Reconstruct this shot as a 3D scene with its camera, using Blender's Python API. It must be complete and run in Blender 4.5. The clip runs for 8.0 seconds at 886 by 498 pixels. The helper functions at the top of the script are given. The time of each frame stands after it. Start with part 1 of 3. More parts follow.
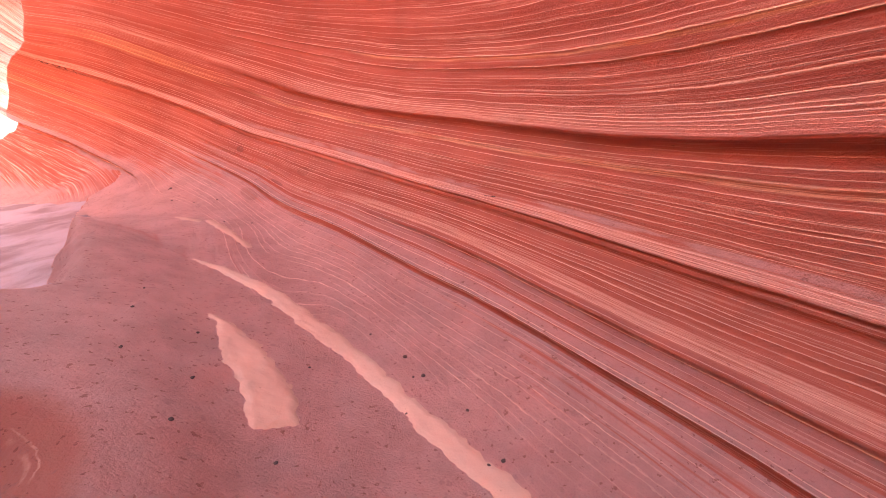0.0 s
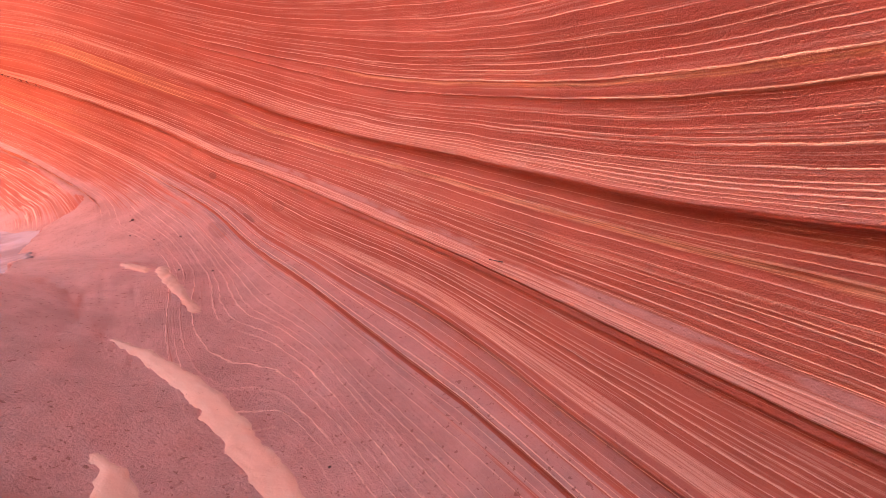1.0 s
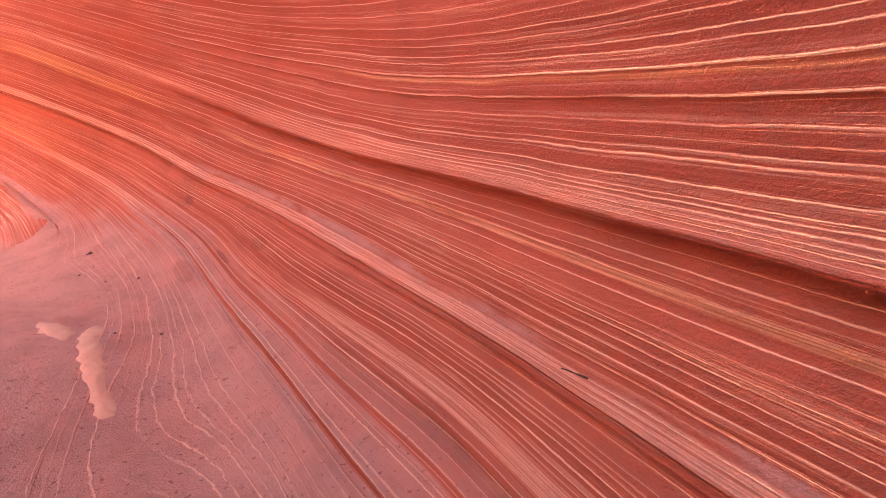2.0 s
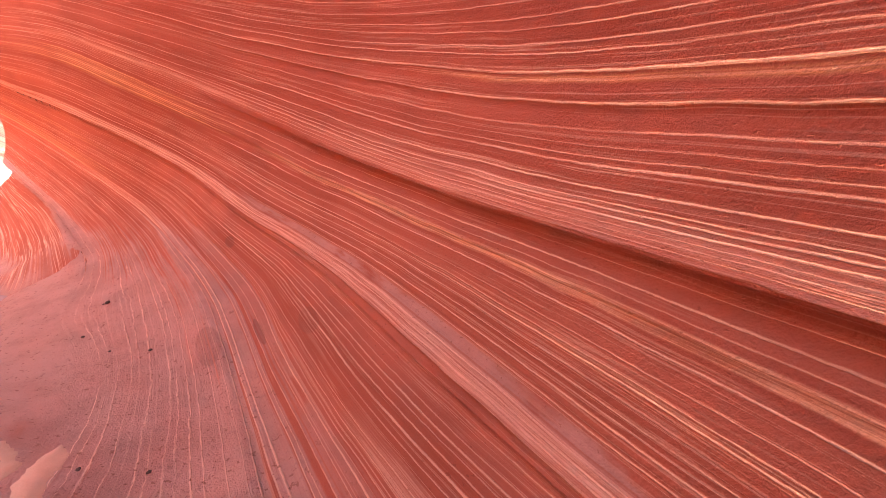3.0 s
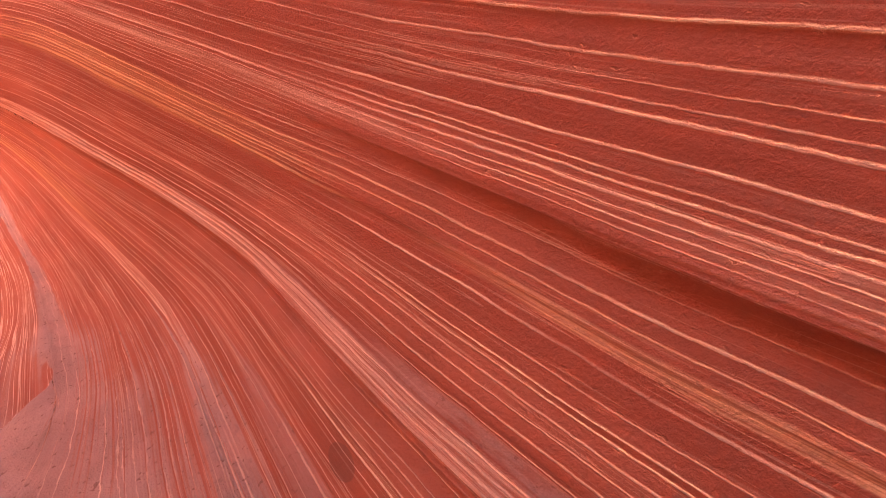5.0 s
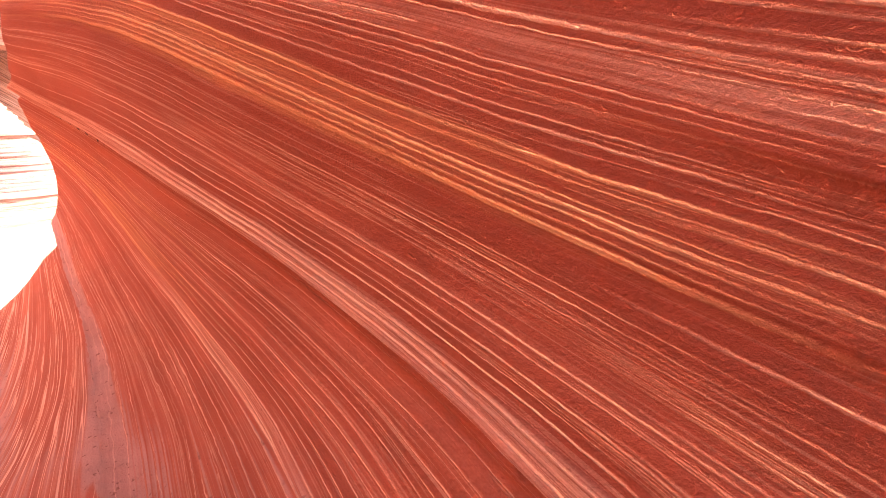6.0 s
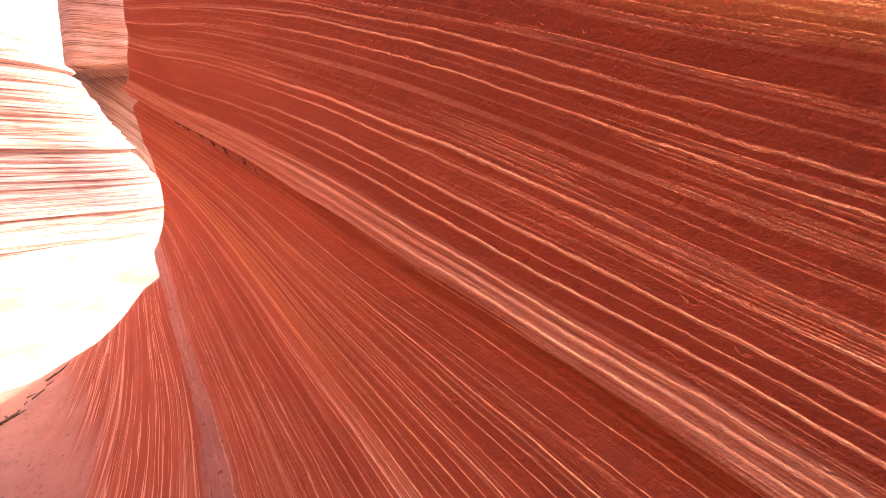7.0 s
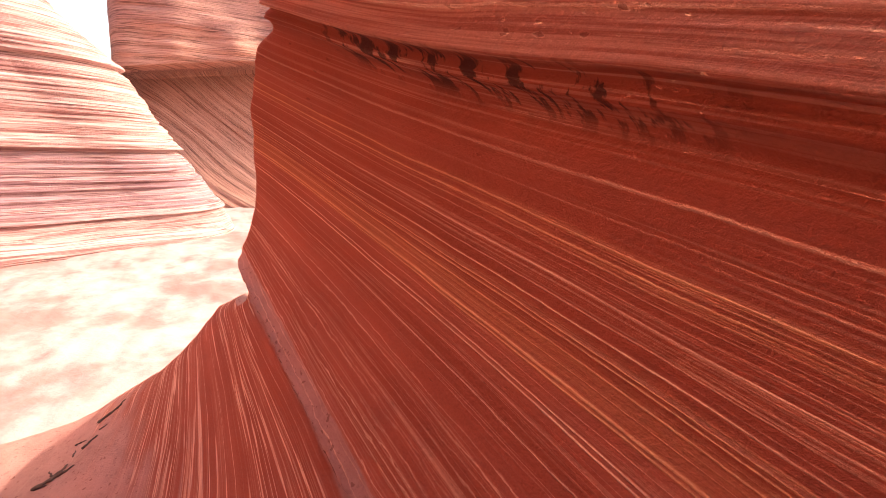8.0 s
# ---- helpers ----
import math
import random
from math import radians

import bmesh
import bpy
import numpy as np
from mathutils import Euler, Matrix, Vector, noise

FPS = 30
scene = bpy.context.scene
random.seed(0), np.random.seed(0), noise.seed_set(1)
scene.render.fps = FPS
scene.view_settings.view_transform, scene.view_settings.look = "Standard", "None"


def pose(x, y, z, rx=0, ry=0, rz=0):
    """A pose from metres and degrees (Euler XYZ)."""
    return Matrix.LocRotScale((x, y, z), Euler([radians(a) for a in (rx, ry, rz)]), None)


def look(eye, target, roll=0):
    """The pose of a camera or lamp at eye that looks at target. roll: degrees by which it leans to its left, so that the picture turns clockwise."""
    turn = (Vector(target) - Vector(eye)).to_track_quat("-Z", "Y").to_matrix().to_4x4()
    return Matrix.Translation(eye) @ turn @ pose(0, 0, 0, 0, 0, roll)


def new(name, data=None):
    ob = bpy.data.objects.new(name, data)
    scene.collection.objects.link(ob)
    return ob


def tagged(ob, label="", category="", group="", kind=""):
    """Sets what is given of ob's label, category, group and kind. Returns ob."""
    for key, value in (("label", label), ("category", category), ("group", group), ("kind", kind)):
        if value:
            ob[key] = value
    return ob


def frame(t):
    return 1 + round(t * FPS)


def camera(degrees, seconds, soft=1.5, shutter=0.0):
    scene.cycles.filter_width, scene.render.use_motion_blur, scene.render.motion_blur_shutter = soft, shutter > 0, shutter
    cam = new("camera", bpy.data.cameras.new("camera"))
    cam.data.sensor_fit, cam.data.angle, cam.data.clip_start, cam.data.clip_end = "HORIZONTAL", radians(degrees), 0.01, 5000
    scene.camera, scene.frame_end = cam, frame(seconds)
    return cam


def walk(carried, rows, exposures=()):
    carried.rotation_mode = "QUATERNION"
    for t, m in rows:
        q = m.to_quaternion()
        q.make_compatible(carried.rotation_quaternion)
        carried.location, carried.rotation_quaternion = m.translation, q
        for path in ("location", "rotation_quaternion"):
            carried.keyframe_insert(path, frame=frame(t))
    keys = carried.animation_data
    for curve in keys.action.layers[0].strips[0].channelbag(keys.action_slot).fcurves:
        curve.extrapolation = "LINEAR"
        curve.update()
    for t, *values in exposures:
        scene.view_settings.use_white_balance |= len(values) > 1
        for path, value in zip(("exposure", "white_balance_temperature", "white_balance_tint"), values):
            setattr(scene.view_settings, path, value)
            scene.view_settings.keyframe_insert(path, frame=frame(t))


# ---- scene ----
cam = camera(89.7, 8.0, soft=0.9)
METRES, EYE, TILT, LEAN, TURN = 7.5, 1.4, -26.0, 0.0, 0.0
ROWS = [
    (0.0, 0.0, 0.0, 0.0, 0.0, -0.0, 0.0),
    (0.5, 0.0006, 0.0394, 0.0232, 0.12, 0.37, -0.36),
    (1.0, 0.0073, 0.0784, 0.0446, 0.56, 0.9, -0.66),
    (2.5, -0.0252, 0.2504, 0.0946, 5.26, 4.31, -3.29),
    (3.0, -0.0591, 0.3072, 0.1179, 9.0, 5.5, -5.3),
    (3.5, -0.098, 0.3551, 0.1418, 10.49, 5.61, -5.96),
    (4.0, -0.1414, 0.3972, 0.1598, 11.34, 6.0, -6.54),
    (4.5, -0.183, 0.4444, 0.1795, 11.99, 6.41, -7.03),
    (6.0, -0.3381, 0.5573, 0.2276, 16.9, 8.56, -10.16),
    (6.5, -0.4007, 0.5883, 0.2387, 21.37, 9.12, -12.51),
    (7.0, -0.4593, 0.611, 0.2487, 23.55, 9.19, -13.33),
    (7.5, -0.5159, 0.6274, 0.2445, 24.98, 9.41, -13.89),
    (8.0, -0.5791, 0.6526, 0.246, 26.41, 9.46, -14.56),
]
walk(cam, [(t, pose(0, 0, EYE, TILT, LEAN, TURN) @ pose(METRES * x, METRES * y, METRES * z, 90 + pitch, roll, yaw)) for t, x, y, z, yaw, pitch, roll in ROWS],
     [(0.0, 3.8, 7000, 7), (1.0, 3.74, 7200, 7), (2.5, 3.62, 7600, 8), (4.5, 3.25, 8000, 9), (6.0, 3.25, 8500, 12), (6.5, 3.12, 8500, 14), (7.0, 2.82, 8500, 16), (7.5, 2.68, 8500, 18), (8.0, 2.08, 8400, 22)])

# ---------------------------------------------------------------- world, sun
BOWL = (1.14, -.10)                  # a small worn hollow in the floor
AXIS = Vector((-.821, .571, 0))      # along the rock wall
INTO = Vector((.571, .821, 0))       # from the corridor into the rock


def place(a, b, z):
    return AXIS * a + INTO * b + Vector((0, 0, z))


SUN_A, SUN_B, SUN_Z = 0.08, 0.80, 0.60
world = bpy.data.worlds.new("world")
scene.world = world
world.use_nodes = True
wn = world.node_tree
sky = wn.nodes.new("ShaderNodeTexSky")
sky.sky_type = 'NISHITA'
sky.sun_disc = False
sky.dust_density, sky.ozone_density = 4.0, 0.3
sun_way = place(SUN_A, SUN_B, SUN_Z).normalized()
sky.sun_elevation = math.asin(sun_way.z)
sky.sun_rotation = math.atan2(sun_way.x, sun_way.y)
wn.links.new(sky.outputs[0], wn.nodes["Background"].inputs[0])
wn.nodes["Background"].inputs[1].default_value = 0.15
lamp = bpy.data.lights.new("sun", 'SUN')
lamp.energy, lamp.angle, lamp.color = 2.0, radians(0.53), (1.0, .96, .92)
sun = new("sun", lamp)
sun.matrix_world = look(sun_way * 30, (0, 0, 0))


# ---------------------------------------------------------------- materials
class Nodes:
    """A small writer of node materials."""

    def __init__(self, name):
        self.mat = bpy.data.materials.new(name)
        self.mat.use_nodes = True
        self.t = self.mat.node_tree
        self.bsdf = self.t.nodes["Principled BSDF"]

    def add(self, kind, **inputs):
        nd = self.t.nodes.new(kind)
        for k, v in inputs.items():
            self.put(nd.inputs[k.replace("_", " ")], v)
        return nd

    def put(self, socket, v):
        if isinstance(v, bpy.types.NodeSocket):
            self.t.links.new(v, socket)
        else:
            socket.default_value = v

    def math(self, op, a, b=0.0, c=None, clamp=False):
        nd = self.t.nodes.new("ShaderNodeMath")
        nd.operation, nd.use_clamp = op, clamp
        self.put(nd.inputs[0], a)
        self.put(nd.inputs[1], b)
        if c is not None:
            self.put(nd.inputs[2], c)
        return nd.outputs[0]

    def noise(self, vec, scale, detail=4.0, rough=0.55, distort=0.0):
        nd = self.add("ShaderNodeTexNoise", Vector=vec, Scale=scale, Detail=detail, Roughness=rough, Distortion=distort)
        return nd.outputs[0]

    def stretch(self, vec, sx, sy, sz, off=(0, 0, 0)):
        nd = self.t.nodes.new("ShaderNodeMapping")
        self.put(nd.inputs[0], vec)
        nd.inputs["Scale"].default_value = (sx, sy, sz)
        nd.inputs["Location"].default_value = off
        return nd.outputs[0]

    def ramp(self, fac, lo, hi):
        nd = self.t.nodes.new("ShaderNodeMapRange")
        nd.interpolation_type = 'SMOOTHSTEP'
        self.put(nd.inputs[0], fac)
        nd.inputs[1].default_value, nd.inputs[2].default_value = lo, hi
        return nd.outputs[0]

    def mix(self, fac, a, b, mode='MIX'):
        nd = self.t.nodes.new("ShaderNodeMix")
        nd.data_type, nd.blend_type = 'RGBA', mode
        self.put(nd.inputs[0], fac)
        for sock, v in ((nd.inputs[6], a), (nd.inputs[7], b)):
            self.put(sock, v if isinstance(v, bpy.types.NodeSocket) else (*v, 1))
        return nd.outputs[2]

    def lines(self, vec, width):
        """Thin lines where a stretched noise crosses its mean."""
        n = self.noise(vec, 1.0, 3.0, 0.6)
        d = self.math('ABSOLUTE', self.math('SUBTRACT', n, 0.5))
        return self.ramp(d, width, width * 0.25)

    def bump(self, height, strength, distance, normal=None):
        nd = self.add("ShaderNodeBump", Height=height, Strength=strength, Distance=distance)
        if normal is not None:
            self.put(nd.inputs["Normal"], normal)
        return nd.outputs[0]

    def done(self, colour, rough, normal=None):
        self.put(self.bsdf.inputs["Base Color"], colour)
        self.put(self.bsdf.inputs["Roughness"], rough)
        self.bsdf.inputs["Specular IOR Level"].default_value = 0.25
        if normal is not None:
            self.put(self.bsdf.inputs["Normal"], normal)
        return self.mat


# Pale beds of the main wall, stretch by stretch: bedding height, half width in millimetres, strength.
FOOT_LINES = (
    (-.971, 4, .5), (-1.006, 5, .7), (-1.045, 3, .5), (-1.082, 4, .7), (-1.124, 3, .5), (-1.140, 4, .8), (-1.201, 6, .95),
    (-1.223, 5, .8), (-1.281, 4, .6), (-1.312, 3, .5), (-1.374, 4, .5), (-1.448, 4, .6), (-1.486, 5, .7), (-1.533, 4, .6),
    (-1.563, 6, .7), (-1.613, 4, .5), (-1.648, 6, .8), (-1.70, 4, .6), (-1.742, 5, .7), (-1.811, 6, .85), (-1.86, 3, .6),
    (-1.903, 5, .8))
FIRST_LINES = (
    (.60, 3, .5), (.53, 4, .6), (.47, 3, .6), (.42, 3, .5), (.380, 3, .5), (.352, 3, .45), (.316, 3, .6), (.294, 3, .7),
    (.255, 5, 1.0), (.196, 4, .8), (.142, 4, .45), (.112, 2, .3), (.090, 3, .4), (.073, 5, .75), (.025, 4, .8), (-.003, 3, .55),
    (-.016, 4, .7), (-.031, 4, .65), (-.046, 2, .5), (-.058, 2, .4), (-.071, 2, .4), (-.148, 2, .35), (-.181, 4, .85),
    (-.205, 3, .4), (-.287, 4, .75), (-.333, 3, .35), (-.364, 3, .6), (-.381, 4, .65), (-.410, 4, .55), (-.436, 3, .55),
    (-.468, 4, .65), (-.500, 3, .5), (-.556, 3, .6), (-.574, 3, .6), (-.590, 4, .7), (-.682, 3, .4), (-.720, 3, .45),
    (-.740, 4, .6), (-.757, 3, .4), (-.780, 4, .7), (-.812, 6, .85), (-.842, 3, .5), (-.906, 3, .5), (-.938, 3, .6)) + FOOT_LINES
MIDDLE_LINES = (
    (.60, 3, .5), (.50, 4, .6), (.42, 3, .6), (.33, 3, .5), (.255, 4, .7), (.19, 3, .6), (.12, 3, .5), (.06, 3, .6),
    (.015, 3, .5), (-.026, 4, .8), (-.038, 2, .4), (-.078, 2, .5), (-.088, 2, .4), (-.099, 2, .35), (-.122, 2, .35),
    (-.134, 3, .55), (-.163, 4, .8), (-.176, 2, .5), (-.197, 2, .45), (-.207, 5, .8), (-.217, 3, .6), (-.229, 3, .5), (-.243, 8, 1.0),
    (-.310, 2, .3), (-.326, 2, .5), (-.345, 2, .35), (-.422, 4, .75), (-.440, 3, .5), (-.476, 4, .75), (-.497, 2, .4), (-.517, 4, .8),
    (-.556, 3, .6), (-.572, 4, .7), (-.590, 4, .7), (-.700, 2, .3), (-.749, 3, .5), (-.770, 2, .3), (-.816, 4, .65), (-.850, 2, .4),
    (-.882, 3, .55), (-.932, 2, .4), (-.984, 4, .75), (-1.02, 2, .5), (-1.06, 4, .7), (-1.105, 3, .7), (-1.134, 4, .6), (-1.188, 5, .7),
    (-1.225, 3, .6), (-1.262, 8, .95), (-1.289, 4, .7), (-1.345, 3, .4), (-1.392, 4, .6), (-1.430, 3, .6), (-1.455, 5, .7),
    (-1.491, 4, .6), (-1.556, 5, .8), (-1.60, 3, .4), (-1.640, 4, .7), (-1.66, 3, .5), (-1.72, 5, .8), (-1.77, 3, .5), (-1.824, 4, .7),
    (-1.88, 4, .6), (-1.93, 4, .6))
LAST_LINES = (
    (.40, 4, .4), (.2, 4, .4), (0, 4, .4), (-.1, 3, .4), (-.2, 4, .4), (-.3, 3, .4), (-.36, 3, .4), (-.43, 3, .35), (-.5, 4, .4), (-.56, 3, .4), (-.748, 5, .3), (-.80, 2, .25),
    (-.850, 4, .6), (-.875, 4, .7), (-.891, 3, .4), (-.91, 2, .3), (-.954, 4, .6), (-1.000, 3, .4), (-1.036, 4, .85),
    (-1.073, 3, .8), (-1.086, 3, .7), (-1.118, 4, .6), (-1.150, 2, .3), (-1.187, 7, .75), (-1.20, 4, .6), (-1.235, 2, .4),
    (-1.274, 4, .9), (-1.291, 5, 1.0), (-1.340, 2, .35), (-1.398, 3, .5), (-1.45, 2, .35), (-1.512, 4, .65), (-1.552, 5, .7),
    (-1.585, 2, .5), (-1.617, 4, .6), (-1.66, 3, .5), (-1.685, 4, .7), (-1.702, 4, .7), (-1.75, 4, .7), (-1.785, 3, .6), (-1.81, 5, .8),
    (-1.845, 3, .5), (-1.886, 4, .75), (-1.915, 4, .6), (-1.95, 4, .7))
STRETCHES = (FIRST_LINES, MIDDLE_LINES, LAST_LINES)
STRETCH_ENDS = ((4.6, 5.1), (6.4, 7.0))


def line_ramp(m, height, lines):
    """Colour ramps over the bedding height, a few lines each, with one narrow peak for each line."""
    out = None
    lines = sorted(lines)
    for k in range(0, len(lines), 6):
        some = lines[k:k + 6]
        lo, hi = some[0][0] - .02, some[-1][0] + .02
        nd = m.t.nodes.new("ShaderNodeValToRGB")
        m.put(nd.inputs[0], m.math('DIVIDE', m.math('SUBTRACT', height, lo), hi - lo))
        stops = []
        for level, half, power in some:
            c, w = (level - lo) / (hi - lo), half * .00062 / (hi - lo)
            top = .2 + .8 * power
            stops += [(c - w, 0.0), (c - .5 * w, top), (c + .4 * w, top), (c + 1.3 * w, 0.0)]
        ramp = nd.color_ramp
        ramp.elements[0].position, ramp.elements[0].color = 0, (0, 0, 0, 1)
        ramp.elements[1].position, ramp.elements[1].color = 1, (0, 0, 0, 1)
        for p, v in stops:
            el = ramp.elements.new(p)
            el.color = (v, v, v, 1)
        out = nd.outputs[0] if out is None else m.math('MAXIMUM', out, nd.outputs[0])
    return out


def rock_material(name, red, deep, pale, gold, dust):
    m = Nodes(name)
    uv = m.add("ShaderNodeUVMap").outputs[0]
    pos = m.add("ShaderNodeTexCoord").outputs["Object"]
    split = m.add("ShaderNodeSeparateXYZ", Vector=uv)
    along, bed = split.outputs[0], split.outputs[1]
    # crumbling edges of the thin beds
    jag = m.math('SUBTRACT', m.noise(m.stretch(uv, 16.0, 44.0, 1), 1.0, 5.0, .7), .5)
    rough = m.math('MULTIPLY_ADD', m.ramp(bed, -1.3, -1.6), .022, .0075)
    foot = m.ramp(bed, -1.3, -1.65)
    drift = m.math('MULTIPLY', m.math('SUBTRACT', m.noise(m.stretch(uv, 1.6, 3.5, 1, (3, 6, 0)), 1.0, 4.0, .55), .5), m.math('MULTIPLY', foot, .09))
    height = m.math('ADD', m.math('MULTIPLY_ADD', jag, rough, bed), drift)
    lip = m.math('MULTIPLY_ADD', jag, .035, bed)
    broad = m.noise(m.stretch(uv, .15, 6.0, 1), 1.0, 4.0)
    col = m.mix(m.ramp(broad, .35, .65), deep, red)
    blotch = m.noise(pos, 2.4, 6.0, .6)
    col = m.mix(m.math('MULTIPLY', m.ramp(blotch, .42, .7), .35), col, tuple(.75 * c for c in deep))
    # fine laminae
    lam = m.noise(m.stretch(uv, .5, 90.0, 1), 1.0, 3.0, .6)
    bare = m.math('SUBTRACT', 1.0, m.math('MULTIPLY', m.ramp(along, 5.0, 3.6), m.ramp(bed, -1.92, -2.08)))
    lam_zone = m.math('MULTIPLY', m.ramp(m.noise(m.stretch(uv, .3, 7.0, 1, (5, 5, 0)), 1.0, 3.0), .4, .62), bare)
    col = m.mix(m.math('MULTIPLY', m.math('MULTIPLY', m.ramp(lam, .55, .61), lam_zone), .30), col, pale)
    # dust lies where the rock is level
    normal = m.add("ShaderNodeNewGeometry").outputs["Normal"]
    up = m.add("ShaderNodeSeparateXYZ", Vector=normal).outputs[2]
    patchy = m.noise(pos, 1.7, 5.0, .6)
    level = m.math('MULTIPLY', m.ramp(m.math('MULTIPLY_ADD', patchy, .22, up), .88, 1.04), m.ramp(bed, -.85, -1.25))
    into = m.t.nodes.new("ShaderNodeVectorMath")
    into.operation = 'DOT_PRODUCT'
    m.put(into.inputs[0], pos)
    into.inputs[1].default_value = INTO
    tall = m.add("ShaderNodeSeparateXYZ", Vector=pos).outputs[2]
    apron = m.math('MULTIPLY', m.ramp(m.math('MULTIPLY_ADD', patchy, .5, into.outputs["Value"]), 1.5, 1.25), m.ramp(m.math('MULTIPLY_ADD', patchy, .3, tall), .85, .70))
    apron = m.math('MULTIPLY', apron, m.ramp(along, 6.2, 5.4))
    level = m.math('MAXIMUM', level, apron)
    grey = m.math('MULTIPLY', m.math('MULTIPLY', m.ramp(lip, -1.99, -1.98), m.ramp(lip, -1.895, -1.912)), m.ramp(along, 5.6, 6.2))
    level = m.math('MAXIMUM', level, grey)
    for lo, hi, a0, a1, power in ((-.545, -.503, 4.7, 4.2, .85), (-1.195, -1.142, 5.2, 4.2, .85), (-1.07, -.985, 5.2, 4.6, .5), (-.562, -.535, 6.2, 5.2, .4)):
        strip = m.math('MULTIPLY', m.ramp(height, lo, lo + .006), m.ramp(height, hi, hi - .012))
        strip = m.math('MULTIPLY', m.math('MULTIPLY', strip, m.ramp(along, a0, a1)), m.math('MULTIPLY', m.ramp(m.noise(m.stretch(uv, 2.0, 9.0, 1), 1.0, 4.0), .38, .5), power))
        level = m.math('MAXIMUM', level, strip)
    col = m.mix(m.math('MULTIPLY', level, .85), col, m.mix(m.ramp(m.noise(pos, 3.2, 9.0, .72), .38, .66), dust, tuple(.78 * c for c in dust)))
    # thick pale beds with torn laminae in them
    amber = tuple(.5 * c + .5 * k for c, k in zip(pale, gold))
    torn = m.ramp(m.noise(m.stretch(uv, 2.2, 170.0, 1, (7, 2, 0)), 1.0, 5.0, .65), .40, .60)
    for lo, hi, a0, a1, b0, b1, power, tone in (
            (-.258, -.224, -9, -8, 4.6, 4.0, .75, amber), (-.262, -.160, 4.9, 5.9, 6.6, 6.0, .30, gold), (.232, .246, -9, -8, 3.4, 2.6, .55, gold),
            (-.612, -.548, -9, -8, 9, 8.5, .50, pale), (-.068, -.044, 4.2, 5.0, 6.6, 6.0, .55, pale), (-.085, -.030, -9, -8, 4.4, 3.4, .25, pale),
            (-.945, -.872, -9, -8, 2.9, 2.2, .45, pale), (-.03, .03, -9, -8, 4.4, 3.4, .12, pale), (-1.27, -1.19, 5.0, 5.4, 7.0, 6.4, .30, pale), (-1.205, -1.11, 6.5, 7.0, 9, 8.6, .22, gold)):
        mask = m.math('MULTIPLY', m.ramp(height, lo - .004, lo + .004), m.ramp(height, hi + .005, hi - .005))
        if a0 > -5:
            mask = m.math('MULTIPLY', mask, m.ramp(along, a0, a1))
        if b0 < 9:
            mask = m.math('MULTIPLY', mask, m.ramp(along, b0, b1))
        col = m.mix(m.math('MULTIPLY', m.math('MULTIPLY', mask, power), m.math('MULTIPLY_ADD', torn, .75, .25)), col, tone)
    # the small hollow worn into the floor, red inside with curved rims
    across = m.t.nodes.new("ShaderNodeVectorMath")
    across.operation = 'DOT_PRODUCT'
    m.put(across.inputs[0], pos)
    across.inputs[1].default_value = AXIS
    bowl_a = m.math('DIVIDE', m.math('SUBTRACT', across.outputs["Value"], BOWL[0]), 1.25)
    bowl_b = m.math('SUBTRACT', into.outputs["Value"], BOWL[1])
    bowl = m.math('SQRT', m.math('ADD', m.math('MULTIPLY', bowl_a, bowl_a), m.math('MULTIPLY', bowl_b, bowl_b)))
    bowl = m.math('MULTIPLY_ADD', m.math('SUBTRACT', patchy, .5), .14, bowl)
    col = m.mix(m.math('MULTIPLY', m.ramp(bowl, .29, .20), .75), col, deep)
    for ring, wide in ((.135, .010), (.155, .003)):
        gap = m.math('ABSOLUTE', m.math('SUBTRACT', bowl, ring))
        col = m.mix(m.math('MULTIPLY', m.math('MULTIPLY', m.ramp(gap, wide, wide * .3), m.ramp(blotch, .40, .55)), .5), col, pale)
    coarse = m.math('MULTIPLY', m.ramp(m.noise(m.stretch(pos, 1, 1, 1, (2, 5, 8)), 30.0, 4.0, .6), .60, .66), m.ramp(patchy, .38, .58))
    col = m.mix(m.math('MULTIPLY', m.math('MULTIPLY', coarse, level), .35), col, (.22, .11, .10))
    # pale beds
    beds = line_ramp(m, height, STRETCHES[0])
    for table, (a0, a1) in zip(STRETCHES[1:], STRETCH_ENDS):
        other, here = line_ramp(m, height, table), m.ramp(along, a0, a1)
        beds = m.math('ADD', m.math('MULTIPLY', beds, m.math('SUBTRACT', 1.0, here)), m.math('MULTIPLY', other, here))
    breaks = m.ramp(m.noise(m.stretch(uv, 1.6, 18.0, 1), 1.0, 5.0, .6), .28, .55)
    lines = m.math('MULTIPLY', beds, m.math('MULTIPLY', m.math('MULTIPLY_ADD', breaks, .62, .30), m.math('SUBTRACT', 1.0, m.math('MULTIPLY', apron, .85))))
    lines = m.math('MULTIPLY', lines, m.math('SUBTRACT', 1.0, m.math('MULTIPLY', foot, m.math('MULTIPLY', m.math('SUBTRACT', 1.0, breaks), .8))))
    lines = m.math('MULTIPLY', lines, m.math('SUBTRACT', 1.0, m.math('MULTIPLY', m.math('MULTIPLY', foot, .7), m.ramp(m.noise(m.stretch(uv, .7, 14.0, 1, (6, 6, 0)), 1.0, 4.0), .56, .42))))
    thread = m.math('MULTIPLY', m.lines(m.stretch(uv, .45, 30.0, 1, (6, 3, 0)), .020), m.ramp(m.noise(m.stretch(uv, .8, 9.0, 1, (1, 2, 0)), 1.0, 4.0), .45, .58))
    thread = m.math('MULTIPLY', m.math('MULTIPLY', thread, bare), m.math('SUBTRACT', .22, m.math('MULTIPLY', level, .2)))
